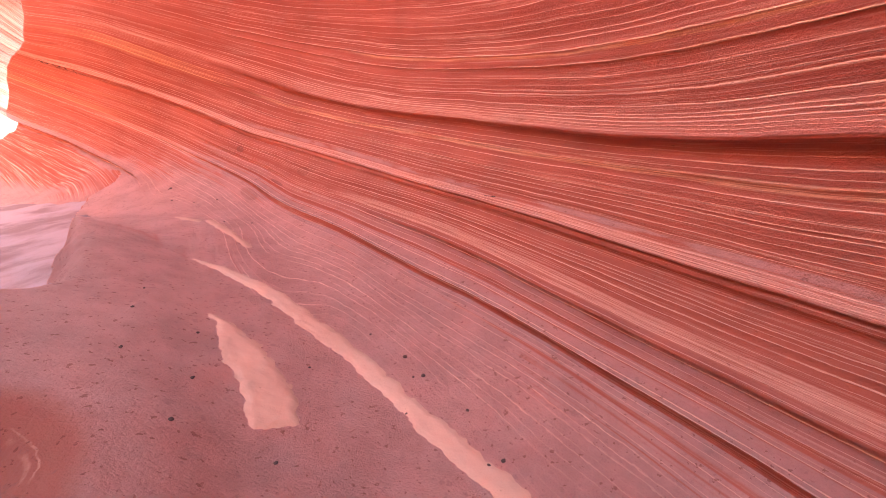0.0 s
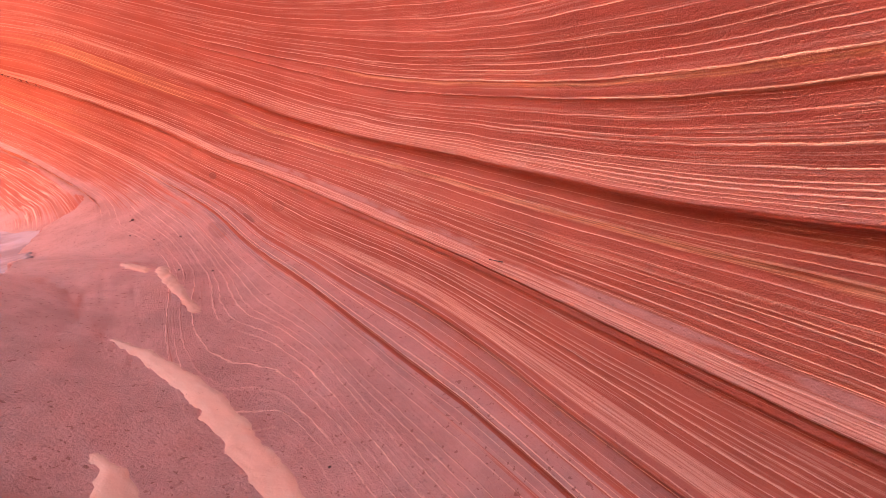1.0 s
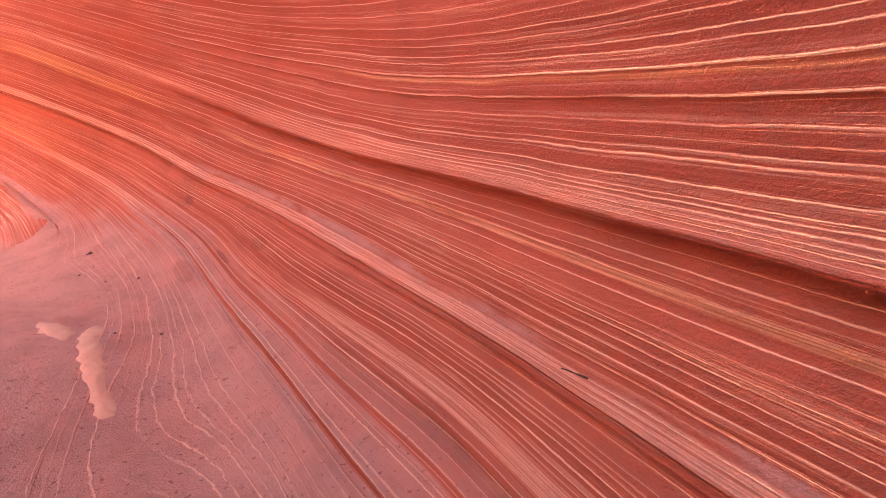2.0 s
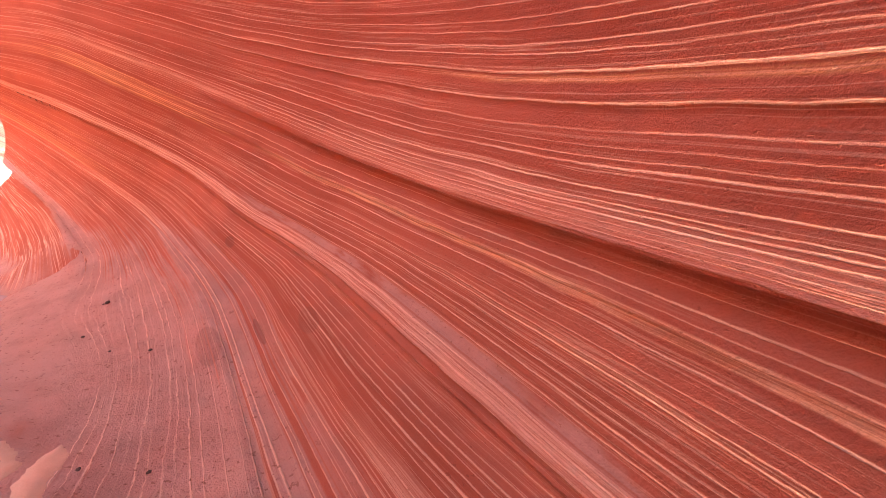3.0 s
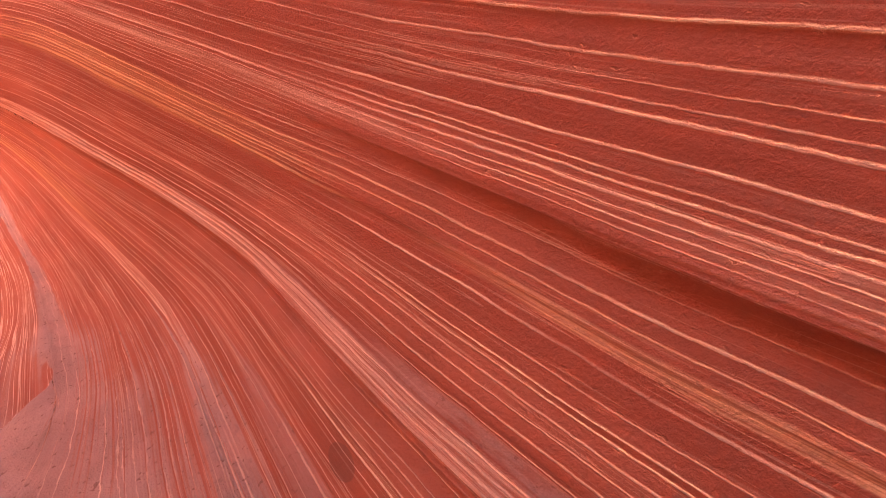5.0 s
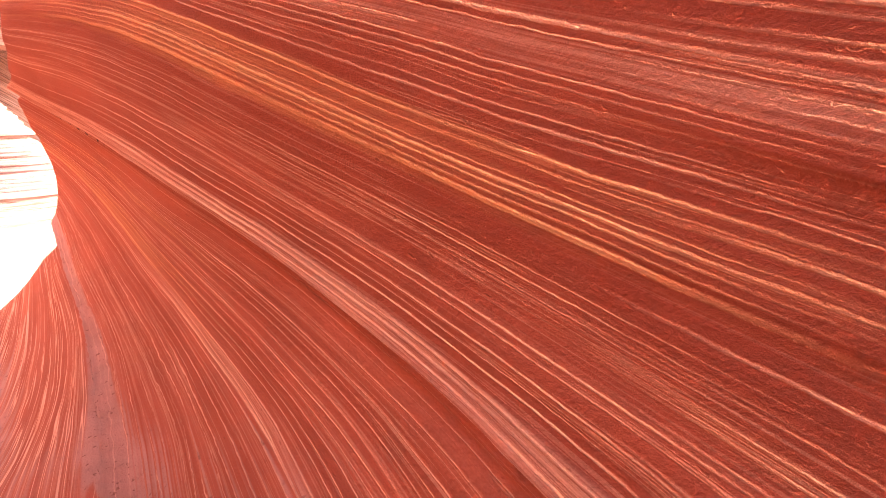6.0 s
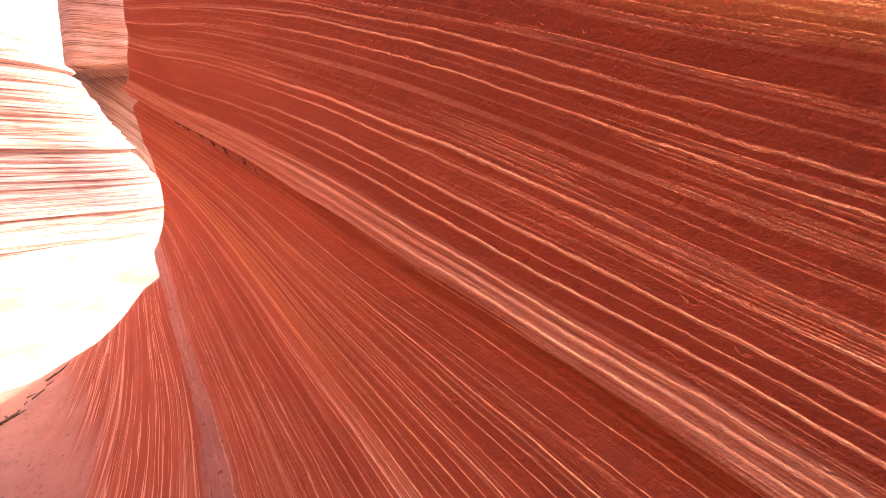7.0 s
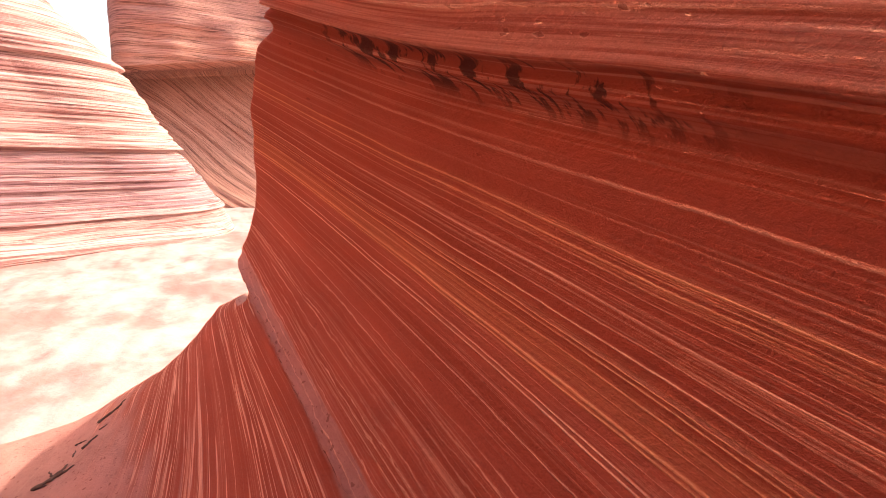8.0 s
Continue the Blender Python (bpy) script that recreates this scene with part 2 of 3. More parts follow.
    lines = m.math('MAXIMUM', lines, thread)
    below = m.math('LESS_THAN', bed, -1.9)
    low = m.math('MULTIPLY', m.math('MULTIPLY', m.lines(m.stretch(uv, .3, 13.0, 1, (3, 1, 0)), .022), below),
                 m.math('SUBTRACT', 1.0, m.math('MULTIPLY', level, .97)))
    lines = m.math('MAXIMUM', lines, m.math('MULTIPLY', m.math('MULTIPLY', low, bare), m.math('MULTIPLY_ADD', breaks, .6, .2)))
    gold_a = m.math('MULTIPLY', m.ramp(height, -.268, -.255), m.ramp(height, -.150, -.158))
    gold_b = m.math('MULTIPLY', m.math('MULTIPLY', m.ramp(height, .228, .234), m.ramp(height, .252, .248)), m.ramp(along, 3.5, 2.5))
    gold_c = m.math('MULTIPLY', m.math('MULTIPLY', m.ramp(height, -1.215, -1.205), m.ramp(height, -1.03, -1.05)), m.ramp(along, 5.9, 6.6))
    gold_d = m.math('MULTIPLY', m.math('MULTIPLY', m.ramp(height, -.90, -.885), m.ramp(height, -.83, -.842)), m.ramp(along, 5.9, 6.6))
    hue = m.math('MAXIMUM', m.math('MAXIMUM', gold_a, gold_b), m.math('MULTIPLY', m.math('MAXIMUM', gold_c, gold_d), .8))
    streak = m.ramp(m.noise(m.stretch(uv, .8, 120.0, 1, (2, 8, 0)), 1.0, 4.0, .6), .42, .6)
    wash = m.math('MULTIPLY', m.math('MULTIPLY', hue, streak), m.math('MULTIPLY', m.ramp(along, 3.8, 5.4), .10))
    col = m.mix(wash, col, gold)
    shown = m.math('MULTIPLY', lines, m.math('MULTIPLY_ADD', foot, .12, .84))
    col = m.mix(shown, col, m.mix(m.math('MULTIPLY', hue, m.math('MULTIPLY_ADD', m.ramp(along, 4.0, 5.6), .6, .25)), pale, gold))
    # dark crust under the main ledge, and a few damp marks
    crust_a = m.math('MULTIPLY', m.ramp(along, 6.75, 6.98), m.ramp(along, 7.56, 7.44))
    crust_s = m.math('MULTIPLY', m.ramp(bed, -.70, -.655), m.ramp(bed, -.60, -.625))
    vor = m.add("ShaderNodeTexNoise", Vector=m.stretch(uv, 34.0, 20.0, 1), Scale=1.0, Detail=4.0, Roughness=.6).outputs[0]
    crust = m.math('MULTIPLY', m.math('MULTIPLY', crust_a, crust_s), m.ramp(vor, .5, .58))
    col = m.mix(m.math('MULTIPLY', crust, .9), col, (.06, .022, .018))
    for ca, cs, ra, rs, power in ((4.48, -.87, .06, .045, .5), (3.34, -.83, .10, .05, .25), (3.84, -1.35, .16, .07, .28), (3.6, -1.06, .12, .02, .5)):
        da = m.math('DIVIDE', m.math('SUBTRACT', along, ca), ra)
        ds = m.math('DIVIDE', m.math('SUBTRACT', height, cs), rs)
        d = m.math('ADD', m.math('MULTIPLY', da, da), m.math('MULTIPLY', ds, ds))
        col = m.mix(m.math('MULTIPLY', m.ramp(d, 1.05, .85), power), col, (.16, .06, .045))
    # broken dark strip coloured along the crumbling underside of the lowest ledge
    crack = m.math('MULTIPLY', m.math('MULTIPLY', m.ramp(lip, -2.022, -2.008), m.ramp(lip, -1.978, -1.988)), m.ramp(along, 5.5, 6.0))
    crack = m.math('MULTIPLY', crack, m.ramp(m.noise(m.stretch(uv, 22.0, 40.0, 1), 1.0, 4.0, .6), .36, .48))
    col = m.mix(m.math('MULTIPLY', crack, .8), col, (.09, .03, .022))
    # grains and pits
    grain = m.noise(pos, 210.0, 3.0, .7)
    col = m.mix(m.math('MULTIPLY', m.ramp(grain, .5, .75), .20), col, tuple(.55 * c for c in deep))
    pits = m.ramp(m.noise(m.stretch(pos, 1, 1, 1, (4, 7, 1)), 48.0, 3.0, .5), .645, .68)
    col = m.mix(m.math('MULTIPLY', m.math('MULTIPLY', pits, level), .55), col, tuple(.45 * c for c in deep))
    pock_zone = m.ramp(m.noise(pos, 2.2, 3.0), .40, .62)
    pock = m.math('MULTIPLY', m.ramp(m.noise(m.stretch(uv, 38.0, 90.0, 1, (9, 4, 0)), 1.0, 2.0, .5), .66, .71), pock_zone)
    col = m.mix(m.math('MULTIPLY', pock, .45), col, tuple(.5 * c for c in deep))
    n1 = m.bump(m.noise(m.stretch(uv, 1.5, 150.0, 1), 1.0, 4.0, .65), m.math('MULTIPLY_ADD', lam_zone, .5, .15), .006)
    n2 = m.bump(m.noise(pos, 85.0, 6.0, .72), .95, .014, n1)
    n3 = m.bump(m.math('SUBTRACT', lines, m.math('MULTIPLY', pock, .6)), .8, .005, n2)
    return m.done(col, .88, n3)


def sand_material(name, light, dark, scale=1.0):
    m = Nodes(name)
    pos = m.add("ShaderNodeTexCoord").outputs["Object"]
    patch = m.noise(pos, .8 * scale, 6.0, .6)
    col = m.mix(m.ramp(patch, .42, .62), light, dark)
    grain = m.noise(pos, 300.0, 2.0, .7)
    col = m.mix(m.math('MULTIPLY', m.ramp(grain, .5, .8), .3), col, tuple(.55 * c for c in dark))
    speck = m.ramp(m.noise(pos, 45.0, 2.0), .72, .76)
    col = m.mix(m.math('MULTIPLY', speck, .5), col, tuple(.4 * c for c in dark))
    n1 = m.bump(m.noise(pos, 9.0, 5.0, .6), .4, .02)
    n2 = m.bump(m.noise(pos, 180.0, 3.0, .6), .3, .003, n1)
    return m.done(col, .95, n2)


def far_rock_material(name, light, mid, dark, purple):
    """Level-bedded rock of the far walls; the second coordinate is the bedding height in metres."""
    m = Nodes(name)
    uv = m.add("ShaderNodeUVMap").outputs[0]
    pos = m.add("ShaderNodeTexCoord").outputs["Object"]
    bed = m.add("ShaderNodeSeparateXYZ", Vector=uv).outputs[1]
    a = m.noise(m.stretch(uv, .12, 5.0, 1), 1.0, 5.0, .6)
    col = m.mix(m.ramp(a, .4, .62), mid, light)
    zone = m.math('MULTIPLY', m.ramp(bed, -.55, -.25), m.ramp(bed, .62, .48))
    col = m.mix(m.math('MULTIPLY', zone, .75), col, purple)
    thin = m.lines(m.stretch(uv, .3, 11.0, 1, (2, 5, 0)), .03)
    col = m.mix(m.math('MULTIPLY', thin, .7), col, dark)
    hair = m.lines(m.stretch(uv, .5, 34.0, 1, (4, 3, 0)), .035)
    col = m.mix(m.math('MULTIPLY', hair, .55), col, dark)
    pale = m.lines(m.stretch(uv, .3, 20.0, 1, (8, 1, 0)), .03)
    col = m.mix(m.math('MULTIPLY', pale, .7), col, light)
    n1 = m.bump(m.noise(m.stretch(uv, .8, 26.0, 1), 1.0, 5.0, .65), .8, .05)
    n2 = m.bump(m.noise(pos, 14.0, 5.0, .65), .4, .03, n1)
    return m.done(col, .92, n2)


RED, DEEP, PALE, GOLD, DUST = (.45, .131, .085), (.36, .092, .056), (.93, .57, .43), (.90, .48, .23), (.52, .29, .25)
ROCK = rock_material("red_sandstone", RED, DEEP, PALE, GOLD, DUST)
SAND = sand_material("pink_sand", (.62, .385, .285), (.55, .32, .235))
FAR_SAND = sand_material("pale_sand", (.42, .29, .285), (.27, .16, .15), 1.6)
FAR_ROCK = far_rock_material("pale_banded_sandstone", (.46, .31, .295), (.32, .165, .155), (.10, .038, .034), (.20, .118, .145))
BROWN_ROCK = far_rock_material("brown_banded_sandstone", (.52, .30, .235), (.40, .205, .155), (.09, .042, .033), (.32, .17, .15))
STONE = sand_material("dark_stone", (.10, .06, .05), (.05, .03, .028), 20)
WOOD = sand_material("weathered_wood", (.12, .08, .065), (.07, .045, .04), 30)

# ---------------------------------------------------------------- the shape of the rock
# The rock is a long hollow.  Each section, a metres along it, gives the distance of the
# rock from the hollow's own axis by the angle from the level, and the bedding height there.
ANGLES = np.array((-150, -125, -100, -80, -60, -40, -20, 0, 20, 32, 45, 55.0))
STATIONS, REACH, BEDS = [], [], []


def section(a, reach, beds):
    STATIONS.append(a)
    REACH.append(reach)
    BEDS.append(beds)


section(-1.5, (0.63, 0.78, 0.91, 1.03, 1.16, 1.29, 1.42, 1.54, 1.64, 1.83, 2.22, 2.78),
        (-2.23, -2.13, -1.97, -1.70, -1.32, -0.89, -0.52, -0.22, 0.09, 0.52, 1.15, 1.89))
section(-0.5, (0.74, 0.82, 0.90, 1.02, 1.14, 1.27, 1.42, 1.52, 1.62, 1.81, 2.19, 2.74),
        (-2.26, -2.15, -2.04, -1.88, -1.49, -1.03, -0.53, -0.11, 0.29, 0.71, 1.34, 2.07))
section(0.5, (0.86, 0.85, 0.89, 1.00, 1.12, 1.25, 1.41, 1.50, 1.60, 1.79, 2.18, 2.72),
        (-2.35, -2.18, -2.04, -1.98, -1.63, -1.09, -0.54, -0.00, 0.47, 0.89, 1.51, 2.23))
section(1.5, (0.99, 0.87, 0.89, 0.99, 1.09, 1.26, 1.37, 1.50, 1.60, 1.79, 2.18, 2.72),
        (-2.57, -2.22, -1.98, -1.90, -1.44, -1.00, -0.46, 0.05, 0.54, 0.97, 1.58, 2.31))
section(2.5, (1.09, 0.92, 0.90, 0.98, 1.04, 1.09, 1.25, 1.39, 1.57, 1.76, 2.13, 2.67),
        (-2.95, -2.41, -1.77, -1.55, -1.24, -0.82, -0.39, 0.07, 0.50, 0.91, 1.52, 2.22))
section(3.5, (1.09, 0.96, 0.88, 1.00, 1.12, 1.17, 1.30, 1.41, 1.62, 1.81, 2.19, 2.74),
        (-3.40, -2.84, -2.27, -1.81, -1.36, -0.91, -0.45, -0.00, 0.45, 0.88, 1.50, 2.23))
section(4.5, (1.06, 0.98, 0.94, 1.04, 1.16, 1.38, 1.53, 1.61, 1.76, 1.97, 2.39, 2.99),
        (-3.90, -3.39, -2.92, -2.43, -1.94, -1.40, -0.70, -0.17, 0.35, 0.81, 1.49, 2.28))
section(5.5, (1.03, 1.02, 1.04, 1.14, 1.26, 1.53, 1.84, 1.84, 1.86, 2.08, 2.52, 3.15),
        (-4.47, -3.97, -3.46, -2.95, -2.35, -1.99, -1.12, -0.39, 0.13, 0.62, 1.34, 2.18))
section(6.5, (1.01, 1.06, 1.13, 1.25, 1.46, 1.64, 1.88, 1.84, 1.82, 2.04, 2.47, 3.09),
        (-5.10, -4.56, -4.01, -3.47, -2.95, -2.48, -1.55, -0.68, -0.15, 0.33, 1.03, 1.85))
section(7.5, (1.02, 1.12, 1.22, 1.36, 1.58, 1.77, 1.75, 1.77, 1.58, 1.77, 2.14, 2.68),
        (-5.76, -5.15, -4.55, -3.94, -3.32, -2.62, -1.88, -0.96, -0.42, -0.00, 0.60, 1.31))
section(8.5, (1.04, 1.18, 1.32, 1.45, 1.57, 1.64, 1.61, 1.54, 1.38, 1.54, 1.87, 2.34),
        (-6.45, -5.76, -5.06, -4.35, -3.61, -2.83, -2.03, -1.34, -0.86, -0.50, 0.03, 0.65))
section(9.5, (1.07, 1.25, 1.41, 1.51, 1.53, 1.47, 1.43, 1.33, 1.19, 1.33, 1.62, 2.02),
        (-7.16, -6.36, -5.56, -4.73, -3.88, -3.04, -2.27, -1.59, -1.03, -0.72, -0.26, 0.28))

STATIONS, REACH, BEDS = np.array(STATIONS), np.array(REACH), np.array(BEDS)
# unseen top of the wall, leaned over to close off part of the sky
REACH = np.column_stack((REACH, REACH[:, 8] * 2.3, REACH[:, 8] * 4.4))
BEDS = np.column_stack((BEDS, BEDS[:, -1] + 2.0, BEDS[:, -1] + 5.5))
ANGLES = np.concatenate((ANGLES, (70, 85)))
# bank on the other side, raised out of view to narrow the sky
for turn, grow, more in ((-165, 1.2, .20), (-178, .6, 1.4), (-192, .4, 1.9), (-206, .3, 2.6), (-220, .3, 3.6), (-232, .3, 5.6), (-240, .3, 8.5)):
    ANGLES = np.concatenate(((turn,), ANGLES))
    REACH = np.column_stack((REACH[:, -14] * grow + more, REACH))
    BEDS = np.column_stack((BEDS[:, 0] - .25, BEDS))


def axis_b(a):
    return 0.35 + 1.3 * np.exp(-((a - 3.2) / 2.3) ** 2)


def axis_z(a):
    return 1.1 - .04 * a


def spline_rows(knots, x):
    """Weights of a natural cubic spline through the knots, a row for each x."""
    k, h = len(knots), np.diff(knots)
    left, right = np.eye(k), np.zeros((k, k))
    for i in range(1, k - 1):
        left[i, i - 1:i + 2] = h[i - 1], 2 * (h[i - 1] + h[i]), h[i]
        right[i, i - 1:i + 2] = 6 / h[i - 1], -6 / h[i - 1] - 6 / h[i], 6 / h[i]
    curve = np.linalg.solve(left, right)
    x = np.clip(np.asarray(x, float), knots[0], knots[-1])
    j = np.clip(np.searchsorted(knots, x) - 1, 0, k - 2)
    u, v, hh, one = knots[j + 1] - x, x - knots[j], h[j], np.eye(k)
    return ((u / hh)[:, None] * one[j] + (v / hh)[:, None] * one[j + 1]
            + ((u ** 3 / hh - u * hh) / 6)[:, None] * curve[j] + ((v ** 3 / hh - v * hh) / 6)[:, None] * curve[j + 1])


rng = np.random.default_rng(4)
LATTICE = rng.random((256, 256))


def wobble(x, y, seed=0):
    """Smooth noise from -1 to 1 over two coordinates."""
    x, y = x + seed * 17.3, y + seed * 31.7
    i, j = np.floor(x).astype(int), np.floor(y).astype(int)
    u, v = x - i, y - j
    u, v = u * u * (3 - 2 * u), v * v * (3 - 2 * v)
    g = lambda p, q: LATTICE[p % 256, q % 256]
    return 2 * ((g(i, j) * (1 - u) + g(i + 1, j) * u) * (1 - v) + (g(i, j + 1) * (1 - u) + g(i + 1, j + 1) * u) * v) - 1


def smooth(x, lo, hi):
    t = np.clip((x - lo) / (hi - lo), 0, 1)
    return t * t * (3 - 2 * t)


def ledge(s, level, proud, above, under, below):
    """A worn ledge at a bedding level: proud at its lip, fading upwards, cut back beneath."""
    x = s - level
    up = np.where(x >= 0, np.exp(-np.maximum(x, 0) / above), np.exp(np.minimum(x, 0) / .010))
    return proud * up - under * np.exp(-((x + below) / below) ** 2) * (x < .01)


def bedding(a, s):
    """The bedding height with the slow waver of the beds."""
    return s + .010 * wobble(a * .9, s * 3, 1) + .004 * wobble(a * 2.7, s * 9, 8) + .002 * wobble(a * 7, s * 20, 9)


LINE_W = np.linspace(-2.1, .9, 3001)
LINE_HS = [sum(.0014 * power * np.exp(-((LINE_W - level) / (half * .0005 + .0020)) ** 2) for level, half, power in table) for table in STRETCHES]


def line_relief(a, w):
    """The pale beds are harder and stand a little proud."""
    out = np.interp(w, LINE_W, LINE_HS[0])
    for table, (a0, a1) in zip(LINE_HS[1:], STRETCH_ENDS):
        here = smooth(a, a0, a1)
        out = out * (1 - here) + np.interp(w, LINE_W, table) * here
    return out


def relief(a, s, th):
    """How far the rock stands proud of its smooth shape."""
    wall = smooth(th, -80, -50)
    out = 0 * s
    w = bedding(a, s)
    right = 1 - smooth(a, 3.2, 5.4)
    out += right * ledge(w, -.095, .055, .12, .034, .04)
    thin = 1 - .75 * smooth(a, 3.8, 5.5)
    out += thin * ledge(w, -.231, .012, .03, .010, .03)
    out += ledge(w, -.609, .030, .05, .012, .012) + .8 * ledge(w, -.645, .022, .02, .03, .035)
    out += (1 - smooth(a, 5.0, 6.4)) * ledge(w, -1.228, .030, .03, .022, .03)
    out += (1 - smooth(a, 1.5, 2.6)) * ledge(w, -.991, .020, .05, .025, .02)
    out += smooth(a, 3.2, 3.8) * (1 - smooth(a, 4.9, 5.6)) * ledge(w, -.96, .010, .03, .025, .03)
    out += (1 - smooth(a, 3.5, 6)) * ledge(w, .195, .010, .04, .006, .02)
    out += .8 * thin * ledge(w, .257, .010, .02, .004, .02)
    out += thin * (ledge(w, -.365, .006, .03, .004, .02) + ledge(w, -.485, .007, .03, .005, .02))
    out += thin * (ledge(w, -1.089, .008, .03, .006, .02) + ledge(w, -.785, .007, .02, .005, .02))
    out += smooth(a, 5.6, 6.3) * ledge(w + .008 * wobble(a * 24, 0 * s, 13) + .006 * wobble(a * 9, 0 * s, 14), -1.985, .055, .05, .045, .05)
    out += line_relief(a, w)
    out += wall * (1 - .6 * smooth(a, 3.5, 5.5) * smooth(w, -1.1, -.7)) * (.0016 * wobble(a * .3, w * 20, 2) + .0012 * wobble(a * .5, w * 46, 3) + .0010 * wobble(a * .8, w * 95, 4))
    split = smooth(w, -.62, -.60) * (1 - smooth(w, -.555, -.54)) + (1 - smooth(a, 3.4, 4.6)) * smooth(w, -.10, -.085) * (1 - smooth(w, -.035, -.02))
    out += .0035 * split * wobble(a * 1.6, w * 120, 17)
    out += .010 * wobble(a * 1.1, s * 2.5, 5) + .004 * wobble(a * 3.1, s * 7, 6)
    out += .0025 * wobble(a * 9, s * 16, 10) * (1 - .5 * wall)
    return out * (1 - .6 * smooth(a, 7.9, 8.5) * smooth(th, -19, -13))


RIM = np.array(((6.35, 2.10), (6.05, 2.04), (5.9, 1.9), (5.88, 1.6), (5.2, 1.28), (4.2, 1.06), (3.2, .80), (2.65, .66), (2.36, .57),
                (2.12, .45), (2.05, .28), (2.3, .0), (3.6, -.55), (6, -.9), (9.2, -1.1), (11, -1.6)))
FADE = np.array(((6.35, 2.10), (6.7, 1.75), (7.4, 1.3), (8.6, .75), (11, .2)))


def away(a, b, line):
    """Distance in plan from a line."""
    best = np.full(a.shape, 1e9)
    for (x0, y0), (x1, y1) in zip(line, line[1:]):
        dx, dy = x1 - x0, y1 - y0
        t = np.clip(((a - x0) * dx + (b - y0) * dy) / (dx * dx + dy * dy), 0, 1)
        best = np.minimum(best, np.hypot(a - x0 - t * dx, b - y0 - t * dy))
    return best


def inside_hollow(a, b):
    """True on the lower sand beyond the rim of the rock floor."""
    ring = np.concatenate((RIM, FADE[::-1]))
    hit = np.zeros(a.shape, bool)
    for (x0, y0), (x1, y1) in zip(ring, np.roll(ring, -1, 0)):
        cross = (y0 > b) != (y1 > b)
        hit ^= cross & (a < (x1 - x0) * (b - y0) / (y1 - y0 + 1e-12) + x0)
    return hit


def sand_z(a, b):
    """The sand: highest by the rim, falling to the level of the far corridor."""
    z = .28 - .165 * np.clip(a - 2.4, 0, 6.6)
    return z + .03 * wobble(a * .7, b * .7, 20) + .012 * wobble(a * 2.3, b * 2.3, 21)


def ground_z(a, b):
    """The sand where it lies open; deeper under the rock."""
    covered = (a < 8.8) & ~inside_hollow(a, b) & (away(a, b, RIM) > .08)
    return sand_z(a, b) - np.where(covered, .7, 0)


EDGE_TH = np.array((-150, -60, -30, -22, -19, -14.3, -10, 2, 8, 12.7, 15.5, 18, 25, 55))
EDGE_A = np.array((9.25, 9.25, 8.95, 8.62, 8.68, 8.86, 8.75, 8.43, 8.13, 7.78, 7.46, 7.3, 7.15, 6.9))


def rock_points(a, s):
    """Places on the rock for arrays of columns a and bedding heights s; also where the sheet ends."""
    fine = np.linspace(ANGLES[0], ANGLES[-1], 1200)
    beds = spline_rows(STATIONS, a) @ BEDS @ spline_rows(ANGLES, fine).T
    beds = np.maximum.accumulate(beds + np.linspace(0, .01, len(fine)), axis=1)
    th = np.array([np.interp(s, row, fine) for row in beds])
    inside = (s[None] >= beds[:, :1]) & (s[None] <= beds[:, -1:])
    aa, ss = np.repeat(a[:, None], len(s), 1), np.repeat(s[None], len(a), 0)
    reach = np.einsum('ai,ij,atj->at', spline_rows(STATIONS, a), REACH,
                      spline_rows(ANGLES, th.ravel()).reshape(*th.shape, -1))
    reach = reach - relief(aa, ss, th)
    end = np.interp(th, EDGE_TH, EDGE_A)
    bend = np.where(th > -24, .16, np.interp(th, (-150, -24), (1.2, .6)))
    phi = np.clip((aa - end) / bend, 0, 1.45)
    rest = np.maximum(aa - end - 1.45 * bend, 0)
    rest = np.where(th > 20, np.minimum(rest, 1.0), rest)
    over = aa > end
    along = np.where(over, end + bend * np.sin(phi) + rest * .12, aa)
    reach = np.where(over, reach + bend * (1 - np.cos(phi)) + rest, reach)
    t = np.radians(th)
    b, z = axis_b(aa) + reach * np.cos(t), axis_z(aa) + reach * np.sin(t)
    rim = away(along, b, RIM) + .02 * wobble(along * 9, b * 9, 15) + .012 * wobble(along * 25, b * 25, 16)
    sink = smooth(rim, 0, .05 + np.maximum(z - .25, 0)) * smooth(away(along, b, FADE), 0, .7)
    low = np.minimum(z, sand_z(along, b) - .05)
    z = np.where(inside_hollow(along, b) & (th < -20), z + (low - z) * sink, z)
    bowl = np.hypot((along - BOWL[0]) / 1.25, b - BOWL[1])
    z = z - np.where(th < -90, .07 * smooth(bowl, .27, .08) - .012 * np.exp(-((bowl - .135) / .016) ** 2), 0)
    xyz = (along[..., None] * np.array(AXIS) + b[..., None] * np.array(INTO) + z[..., None] * np.array((0, 0, 1.0)))
    return xyz, inside, aa, bedding(aa, ss)


